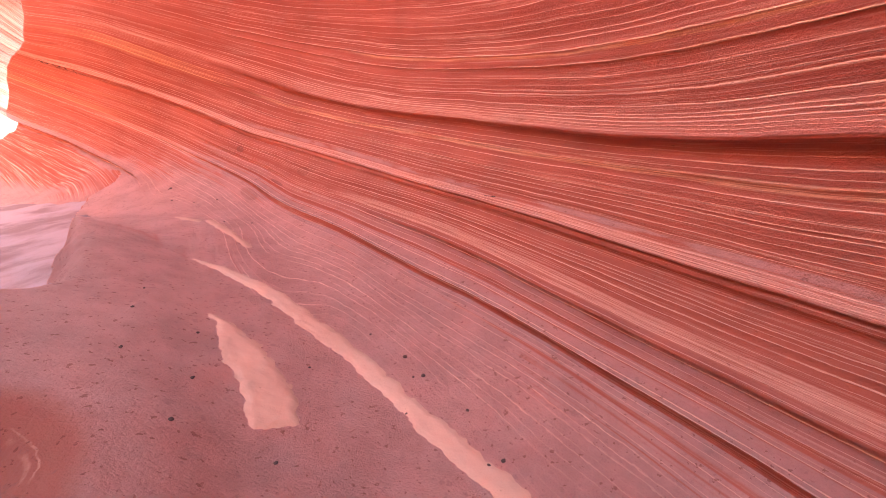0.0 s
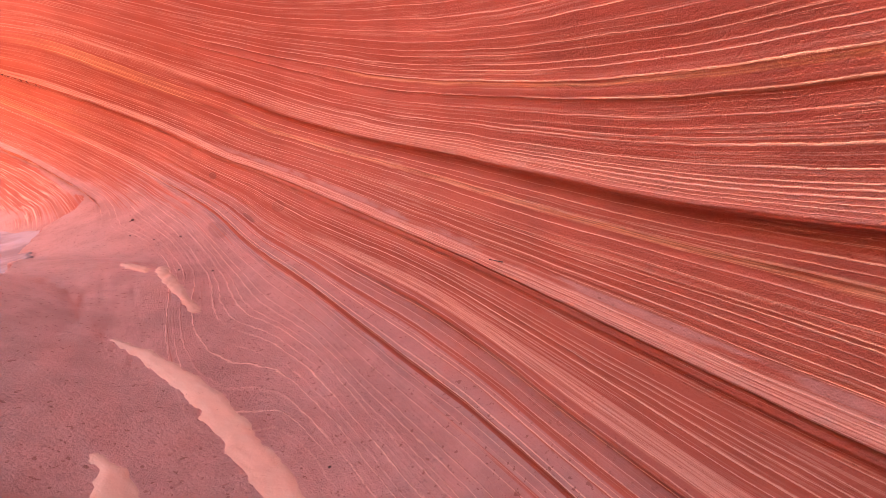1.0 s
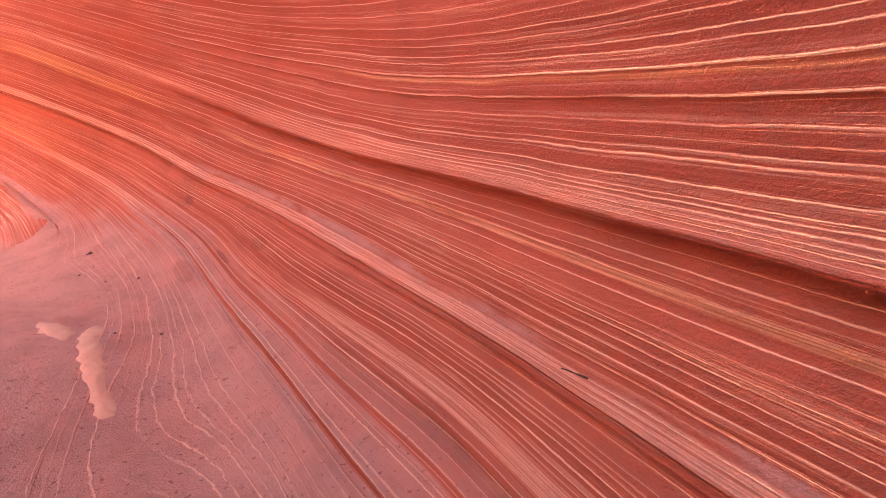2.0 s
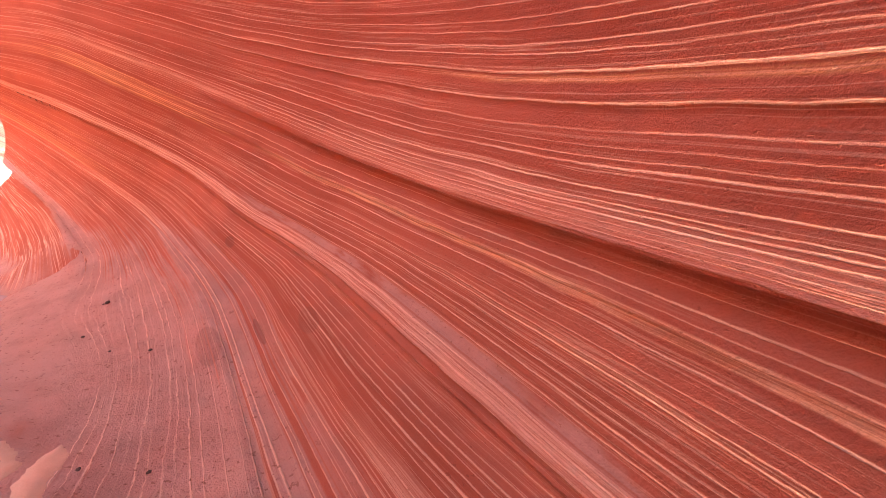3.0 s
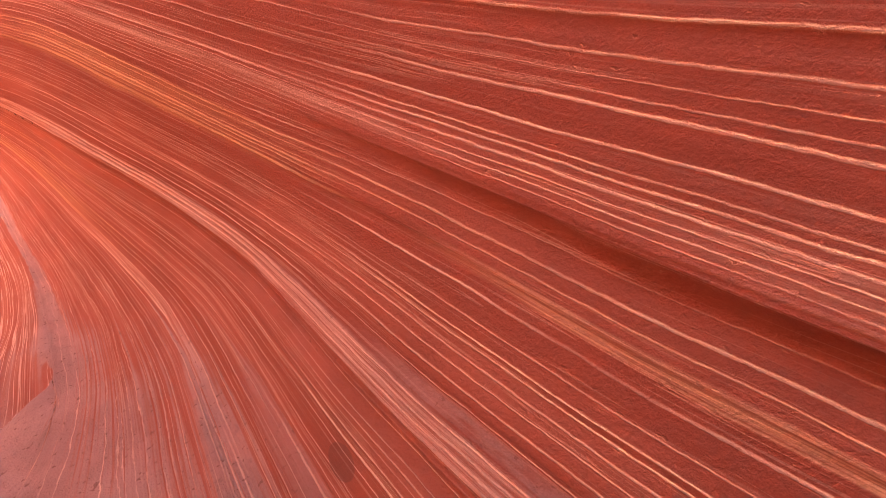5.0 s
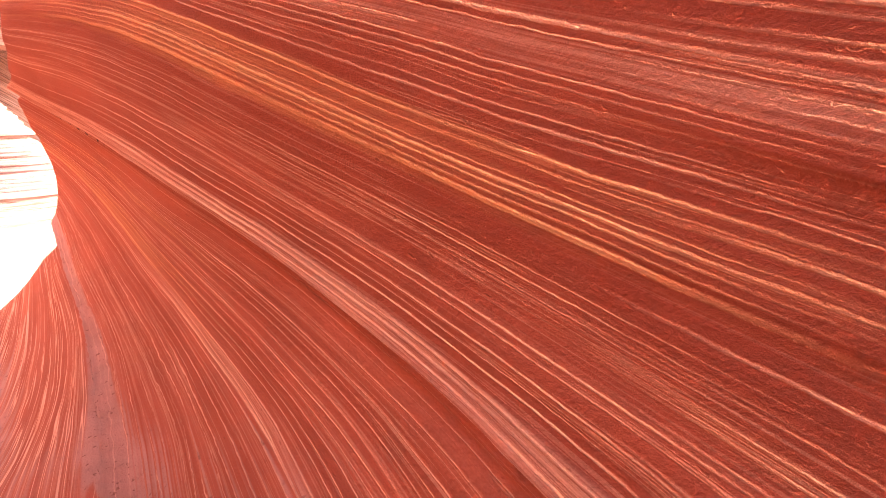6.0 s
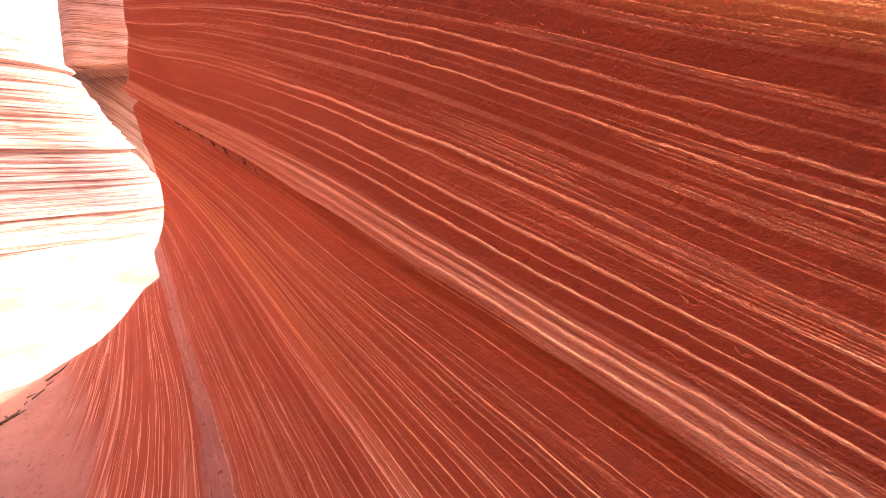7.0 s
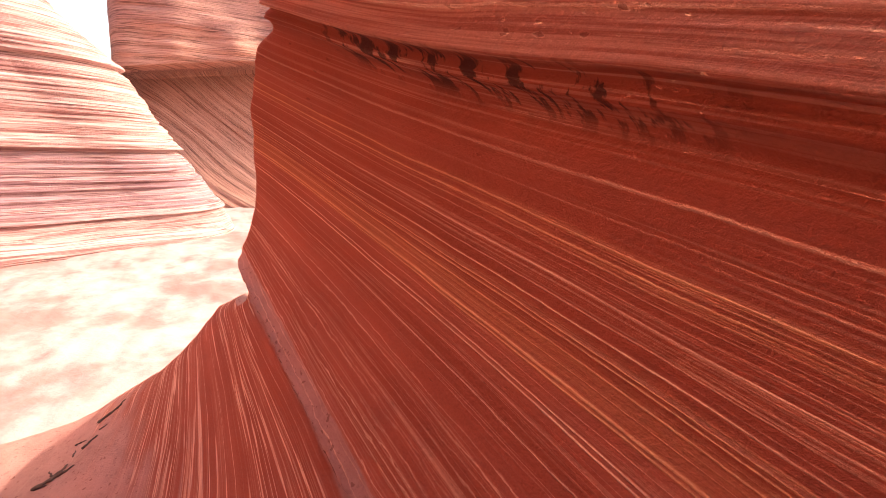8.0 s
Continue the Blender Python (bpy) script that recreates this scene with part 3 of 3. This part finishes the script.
def sheet(name, xyz, keep, uv, material, parent=None):
    """A mesh from a grid of places; keep says which cells it has."""
    n, k = xyz.shape[:2]
    cells = keep[:-1, :-1] | keep[1:, :-1] | keep[:-1, 1:] | keep[1:, 1:]
    i, j = np.nonzero(cells)
    quad = np.stack((i * k + j, i * k + j + 1, (i + 1) * k + j + 1, (i + 1) * k + j), 1)
    used, flat = np.unique(quad, return_inverse=True)
    me = bpy.data.meshes.new(name)
    me.vertices.add(len(used))
    me.vertices.foreach_set("co", xyz.reshape(-1, 3)[used].astype(np.float32).ravel())
    me.loops.add(len(quad) * 4)
    me.loops.foreach_set("vertex_index", flat.reshape(-1).astype(np.int32))
    me.polygons.add(len(quad))
    me.polygons.foreach_set("loop_start", (np.arange(len(quad)) * 4).astype(np.int32))
    me.polygons.foreach_set("use_smooth", np.ones(len(quad), bool))
    layer = me.uv_layers.new(name="UVMap")
    layer.data.foreach_set("uv", uv.reshape(-1, 2)[used][flat.reshape(-1)].astype(np.float32).ravel())
    me.update(calc_edges=True)
    me.validate()
    me.materials.append(material)
    ob = new(name, me)
    ob.parent = parent
    return ob


columns = np.concatenate((np.linspace(-5, -1.6, 90), np.linspace(-1.585, 7.0, 560), np.linspace(7.01, 9.6, 260), np.linspace(9.65, 14, 40)))
LEVELS = (-2.03, -1.811, -1.648, -1.486, -1.228, -.991, -.785, -.609, -.42, -.231, -.095, .06, .195, .257, .45, .8)


def rows(lo, hi, step):
    return np.linspace(lo, hi, max(2, int(round((hi - lo) / step)) + 1))


wall = tagged(new("wall_north"), "tall red sandstone wall with wavy pale bedding lines", "rock wall", kind="structure")
for lo, hi in zip(LEVELS, LEVELS[1:]):
    xyz, inside, aa, ww = rock_points(columns, rows(lo, hi, .0036))
    sheet("rock_layer", xyz, inside, np.stack((aa, ww), 2), ROCK, wall)
# the unseen top, shaped to shade the wall below
xyz, inside, aa, ww = rock_points(columns[::2], rows(.8, 12, .05))
sheet("unseen_overhang", xyz, inside, np.stack((aa, ww), 2), ROCK, wall)
xyz, inside, aa, ww = rock_points(columns, np.concatenate((rows(-9.5, -3, .03), rows(-2.99, -2.03, .008))))
floor = tagged(sheet("floor", xyz, inside, np.stack((aa, ww), 2), ROCK),
               "worn dusty mauve sandstone floor below the banded wall", "rock floor", kind="structure")

# ---------------------------------------------------------------- sand and far walls


def grid_place(a, b, z):
    return a[..., None] * np.array(AXIS) + b[..., None] * np.array(INTO) + z[..., None] * np.array((0, 0, 1.0))


ga = np.concatenate((np.linspace(-300, -10, 20), np.linspace(-9, 2.5, 24), np.linspace(2.55, 16, 300), np.linspace(16.2, 24, 40), np.linspace(26, 400, 20)))
gb = np.concatenate((np.linspace(-300, -12, 20), np.linspace(-11.5, -4.2, 30), np.linspace(-4.1, 4, 200), np.linspace(4.2, 10, 20), np.linspace(12, 300, 20)))
aa, bb = np.meshgrid(ga, gb, indexing="ij")
zz = ground_z(aa, bb) + .010 * wobble(aa * 5, bb * 5, 22) + .006 * wobble(aa * 3, bb * 13, 23)
tagged(sheet("ground", grid_place(aa, bb, zz), np.ones(aa.shape, bool), np.stack((aa, bb), 2), FAR_SAND),
       "pale pink windblown sand on the floor of the corridor", "sand", kind="structure")


def nose(name, label, z0, z1, near, edge, lean, material):
    """A bedded rock face across the corridor that ends in a rounded nose."""
    z = np.concatenate((np.linspace(z0, 3.2, 420), np.linspace(3.25, z1, 30)))
    q = np.concatenate((np.linspace(-14, -2.5, 40), np.linspace(-2.45, 1.0, 150), np.linspace(1.02, 6, 40)))
    zz, qq = np.meshgrid(z, q, indexing="ij")
    end = edge(zz)
    r = 1.1
    phi = np.clip((qq - end + 1.0) / r, 0, 2.0)
    rest = np.maximum(qq - end + 1.0 - 2.0 * r, 0)
    over = qq > end - 1.0
    b = np.where(over, end - 1.0 + r * np.sin(phi) - rest * .42, qq)
    a = near(np.minimum(qq, end - 1.0)) + lean * (zz - z0) + np.where(over, r * (1 - np.cos(phi)) + .32 * r * phi * np.exp(-phi) + rest * .9, 0)
    w = zz + .02 * qq + .03 * wobble(qq * .5, zz * 1.5, 31)
    out = ledge(w, .60, .14, .12, .12, .05) + ledge(w, -.42, .12, .10, .06, .05) + ledge(w, 1.9, .10, .1, .06, .05)
    out = .7 * out + .025 * wobble(qq * .4, w * 9, 32) + .02 * wobble(qq * .7, w * 22, 33) + .014 * wobble(qq * .9, w * 45, 35) + .02 * wobble(qq * 1.2, w * 3, 34)
    foot = np.exp(-np.maximum(zz + .75, 0) / .16)
    b = b + out * np.sin(phi) * (1 - foot)
    a = a - out * np.cos(phi) * (1 - foot) - .9 * foot
    return sheet(name, grid_place(a, b, zz), np.ones(zz.shape, bool), np.stack((qq, w), 2), material)


lit = nose("wall_west", "", -1.0, 7.5, lambda b: 14.3 + .5 * np.maximum(b + 1.0, 0) - .28 * np.maximum(-b - 1, 0),
           lambda z: np.interp(z, (-.8, .5, 1.9, 2.7, 7), (1.75, .95, .15, -.6, -4.2)), .16, FAR_ROCK)
tagged(lit, "sunlit pale pink rock face with level bands and a purple layer", "rock wall", kind="structure")

# the shaded brown wall behind, with a thick overhanging ledge
z = np.concatenate((np.linspace(-1.1, 3.6, 240), np.linspace(3.7, 9, 30)))
q = np.linspace(-.55, 9, 240)
zz, qq = np.meshgrid(z, q, indexing="ij")
lip = 2.2 + .14 * qq + .05 * wobble(qq * 1.5, 0 * qq, 41)
w = zz + .85 * qq + .25 * wobble(qq * .5, zz * .6, 42)
over = smooth(zz, lip - .06, lip + .05)
hollow = 1.2 * np.exp(-np.maximum(lip - zz, 0) / 1.6) * (1 - over)
aa = 19.3 - .6 * over + hollow - 1.5 * smooth(zz, .9, -.9) + .25 * np.maximum(zz - lip, 0)
aa += (1 - over) * (.05 * wobble(qq * .3, w * 7, 43) + .03 * wobble(qq * .5, w * 18, 44))
aa += over * (.14 * wobble(qq * 1.6, zz * 1.6, 45) + .05 * wobble(qq * 1.0, zz * 9, 46))
curl = np.exp(-np.maximum(qq + .55, 0) / .25)
aa += 1.6 * curl
tagged(sheet("wall_far", grid_place(aa, qq, zz), np.ones(zz.shape, bool), np.stack((qq, np.where(over > .5, zz - 3.5, w + 1.5)), 2), BROWN_ROCK),
       "shaded brown rock wall with slanting beds under a thick ledge", "rock wall", kind="structure")

# unseen rock added behind the corner to keep the sun off the far wall
a = np.linspace(20, 30, 30)
z = np.linspace(-1, 9, 30)
aa, zz = np.meshgrid(a, z, indexing="ij")
bb = 4.6 + .2 * (zz + 1) + .5 * wobble(aa * .3, zz * .4, 55)
tagged(sheet("sun_block_rock", grid_place(aa, bb, zz), np.ones(zz.shape, bool), np.stack((aa, zz), 2), BROWN_ROCK),
       "unseen tall brown rock sheet added to block the sun", "rock wall", kind="structure")

# end wall added out of view behind the start, to cut light there
y = np.linspace(-8, 8, 40)
z = np.linspace(-1, 9, 40)
bb, zz = np.meshgrid(y, z, indexing="ij")
aa = -4.6 - .1 * zz + .3 * wobble(bb * .4, zz * .5, 57) + .05 * wobble(bb * .3, zz * 6, 58)
tagged(sheet("added_end_wall", grid_place(aa, bb, zz), np.ones(zz.shape, bool), np.stack((bb, zz), 2), BROWN_ROCK),
       "unseen brown banded rock wall added to cut light from behind", "rock wall", kind="structure")

# a plain bank added out of view: closes the other side and bounces sunlight
a = np.linspace(3.0, 16, 60)
z = np.linspace(-1, 6, 40)
aa, zz = np.meshgrid(a, z, indexing="ij")
bb = -6.0 - .45 * (zz + 1) + .4 * wobble(aa * .3, zz * .5, 51) + .06 * wobble(aa * .3, zz * 6, 52)
tagged(sheet("bounce_bank", grid_place(aa, bb, zz), np.ones(zz.shape, bool), np.stack((aa, zz), 2), FAR_ROCK),
       "unseen banded rock bank added to bounce sunlight into the corridor", "rock wall", kind="structure")


# ---------------------------------------------------------------- things on the rock
PROFILE = np.linspace(-4.5, .6, 1400)


def profiles(a):
    """Plan offset and height of the rock across it at each a."""
    xyz, inside, aa, ww = rock_points(np.asarray(a, float), PROFILE)
    return xyz @ np.array(INTO), np.where(inside, xyz[..., 2], 9)


def on_floor(a, b):
    """The height of the rock floor at a, b."""
    bs, zs = profiles(np.array([a]))
    pick = zs[0] < .95
    order = np.argsort(bs[0][pick])
    return float(np.interp(b, bs[0][pick][order], zs[0][pick][order]))


def sand_patch(label, outline, thick):
    """A thin drift of sand on the rock floor, feathered to its edge."""
    ring = np.array(outline)
    a = np.arange(ring[:, 0].min() - .05, ring[:, 0].max() + .05, .012)
    b = np.arange(ring[:, 1].min() - .05, ring[:, 1].max() + .05, .008)
    aa, bb = np.meshgrid(a, b, indexing="ij")
    bs, zs = profiles(a)
    zz = np.zeros(aa.shape)
    for i in range(len(a)):
        pick = zs[i] < .95
        order = np.argsort(bs[i][pick])
        zz[i] = np.interp(b, bs[i][pick][order], zs[i][pick][order])
    hit = np.zeros(aa.shape, bool)
    for (x0, y0), (x1, y1) in zip(ring, np.roll(ring, -1, 0)):
        hit ^= ((y0 > bb) != (y1 > bb)) & (aa < (x1 - x0) * (bb - y0) / (y1 - y0 + 1e-12) + x0)
    d = away(aa, bb, np.concatenate((ring, ring[:1])))
    d = np.where(hit, d, -d) + .012 * wobble(aa * 14, bb * 14, 61) + .008 * wobble(aa * 40, bb * 40, 62)
    zz = zz + thick * smooth(d, -.004, .035) + .002 * wobble(aa * 30, bb * 30, 63) - .004 * (d < 0)
    ob = sheet("sand_patch", grid_place(aa, bb, zz), d > -.008, np.stack((aa, bb), 2), SAND)
    return tagged(ob, label, "sand", group="sand drifts")


sand_patch("long pale drift of sand along the floor edge",
           ((2.52, 1.05), (2.33, 1.15), (1.84, 1.21), (1.35, 1.15), (.86, 1.04), (.39, .94), (.1, .86), (.1, .80), (.52, .86), (.95, .96), (1.25, 1.02), (1.9, 1.08), (2.3, 1.06)), .010)
sand_patch("wedge of pale sand on the grey rock floor",
           ((1.76, .755), (1.68, .80), (1.50, .79), (1.30, .75), (1.10, .68), (1.0, .60), (1.05, .475), (1.20, .535), (1.47, .635)), .012)
sand_patch("narrow strip of pale sand between low ridges",
           ((2.65, 1.44), (2.94, 1.50), (3.25, 1.55), (3.45, 1.63), (3.55, 1.70), (3.40, 1.69), (3.1, 1.60), (2.75, 1.53), (2.6, 1.50)), .008)
sand_patch("small patch of pale sand near the floor edge", ((3.72, 1.50), (3.62, 1.57), (3.45, 1.60), (3.35, 1.53), (3.5, 1.48)), .008)


def stone(size, seed, flat=.6):
    """A small angular chip."""
    bm = bmesh.new()
    bmesh.ops.create_icosphere(bm, subdivisions=2, radius=size)
    for v in bm.verts:
        k = 1 + .35 * noise.noise(v.co / size * 1.3 + Vector((seed * 3.1, seed, 0)))
        v.co = Vector((v.co.x * k * 1.25, v.co.y * k, v.co.z * k * flat))
    me = bpy.data.meshes.new("stone")
    bm.to_mesh(me)
    bm.free()
    me.materials.append(STONE)
    return me


# some of these chips stand in for small dark holes in the rock
CHIPS_AND_HOLES = ((1.05, 1.21, 9), (.91, 1.16, 9), (.94, 1.13, 5), (.81, .98, 8), (.83, .95, 5), (1.02, 1.0, 6), (1.5, 1.12, 5), (1.30, 1.25, 5), (.46, .93, 8), (.65, 1.10, 6),
         (.43, .98, 7), (4.53, 1.87, 8), (4.90, 2.02, 7), (4.25, 1.94, 6), (4.08, 2.08, 8), (3.34, 1.72, 7), (3.48, 1.55, 7), (3.22, 1.88, 7), (4.89, 2.04, 14),
         (1.6, .62, 6), (1.3, .45, 7), (1.5, .35, 6), (1.1, .30, 7), (1.8, .5, 6), (2.0, .62, 5), (1.25, .85, 5), (.9, .45, 6))
for k, (a, b, mm) in enumerate(CHIPS_AND_HOLES):
    ob = new("chip_or_hole", stone(mm * .001, k))
    ob.matrix_world = Matrix.Translation(place(a, b, on_floor(a, b) + mm * .0003)) @ pose(0, 0, 0, 0, 0, 57 * k)
    tagged(ob, "dark reddish stone chip on the dusty floor, some standing for small holes" if mm < 12 else "dark rounded pebble lying on the banded rock floor", "stone", group="loose stone chips")


def twig(points, radius):
    """A dry stick as a tapered tube with knots."""
    bm = bmesh.new()
    rings = []
    for i, p in enumerate(points):
        q = points[min(i + 1, len(points) - 1)] - points[max(i - 1, 0)]
        side = q.cross(Vector((0, 0, 1))).normalized()
        top = side.cross(q).normalized()
        r = radius * (1 - .6 * i / len(points)) * (1 + .25 * math.sin(i * 2.1))
        rings.append([bm.verts.new(p + side * r * math.cos(t) + top * r * math.sin(t)) for t in np.linspace(0, 2 * math.pi, 7)[:-1]])
    for r0, r1 in zip(rings, rings[1:]):
        for k in range(6):
            bm.faces.new((r0[k], r0[(k + 1) % 6], r1[(k + 1) % 6], r1[k]))
    bm.faces.new(rings[0])
    bm.faces.new(rings[-1][::-1])
    me = bpy.data.meshes.new("twig")
    bm.to_mesh(me)
    bm.free()
    me.materials.append(WOOD)
    return me


TWIGS = ((8.84, .97, .13, 75, .009), (8.87, .99, .10, 35, .008), (8.82, .93, .07, 110, .006), (8.90, .95, .06, -25, .005), (8.86, 1.02, .06, 60, .005),
         (9.02, 1.08, .07, 50, .006), (9.07, 1.03, .05, 90, .004), (8.99, 1.02, .05, 5, .004), (9.10, 1.12, .04, 70, .004), (9.20, 1.13, .11, 70, .008), (9.24, 1.18, .05, 35, .004))
for k, (a, b, length, turn, radius) in enumerate(TWIGS):
    c, s = math.cos(radians(turn)), math.sin(radians(turn))
    pts = []
    for i in range(9):
        u = (i / 8 - .5) * length
        x, y = a + u * c, b + u * s + .05 * length * math.sin(i * 1.3 + k)
        pts.append(place(x, y, on_floor(x, y) + radius * .8))
    tagged(new("twig", twig(pts, radius)), "dry dark twig lying on the sloping rock", "twig", group="dry twigs")


spot = [rock_points(np.array([1.17 + .02 * i]), np.array([-.55 - .004 * i]))[0][0, 0] for i in range(5)]
tagged(new("twig", twig([Vector(p) - INTO * .006 for p in spot], .003)), "small dry twig caught on a rock ledge", "twig", group="dry twigs")
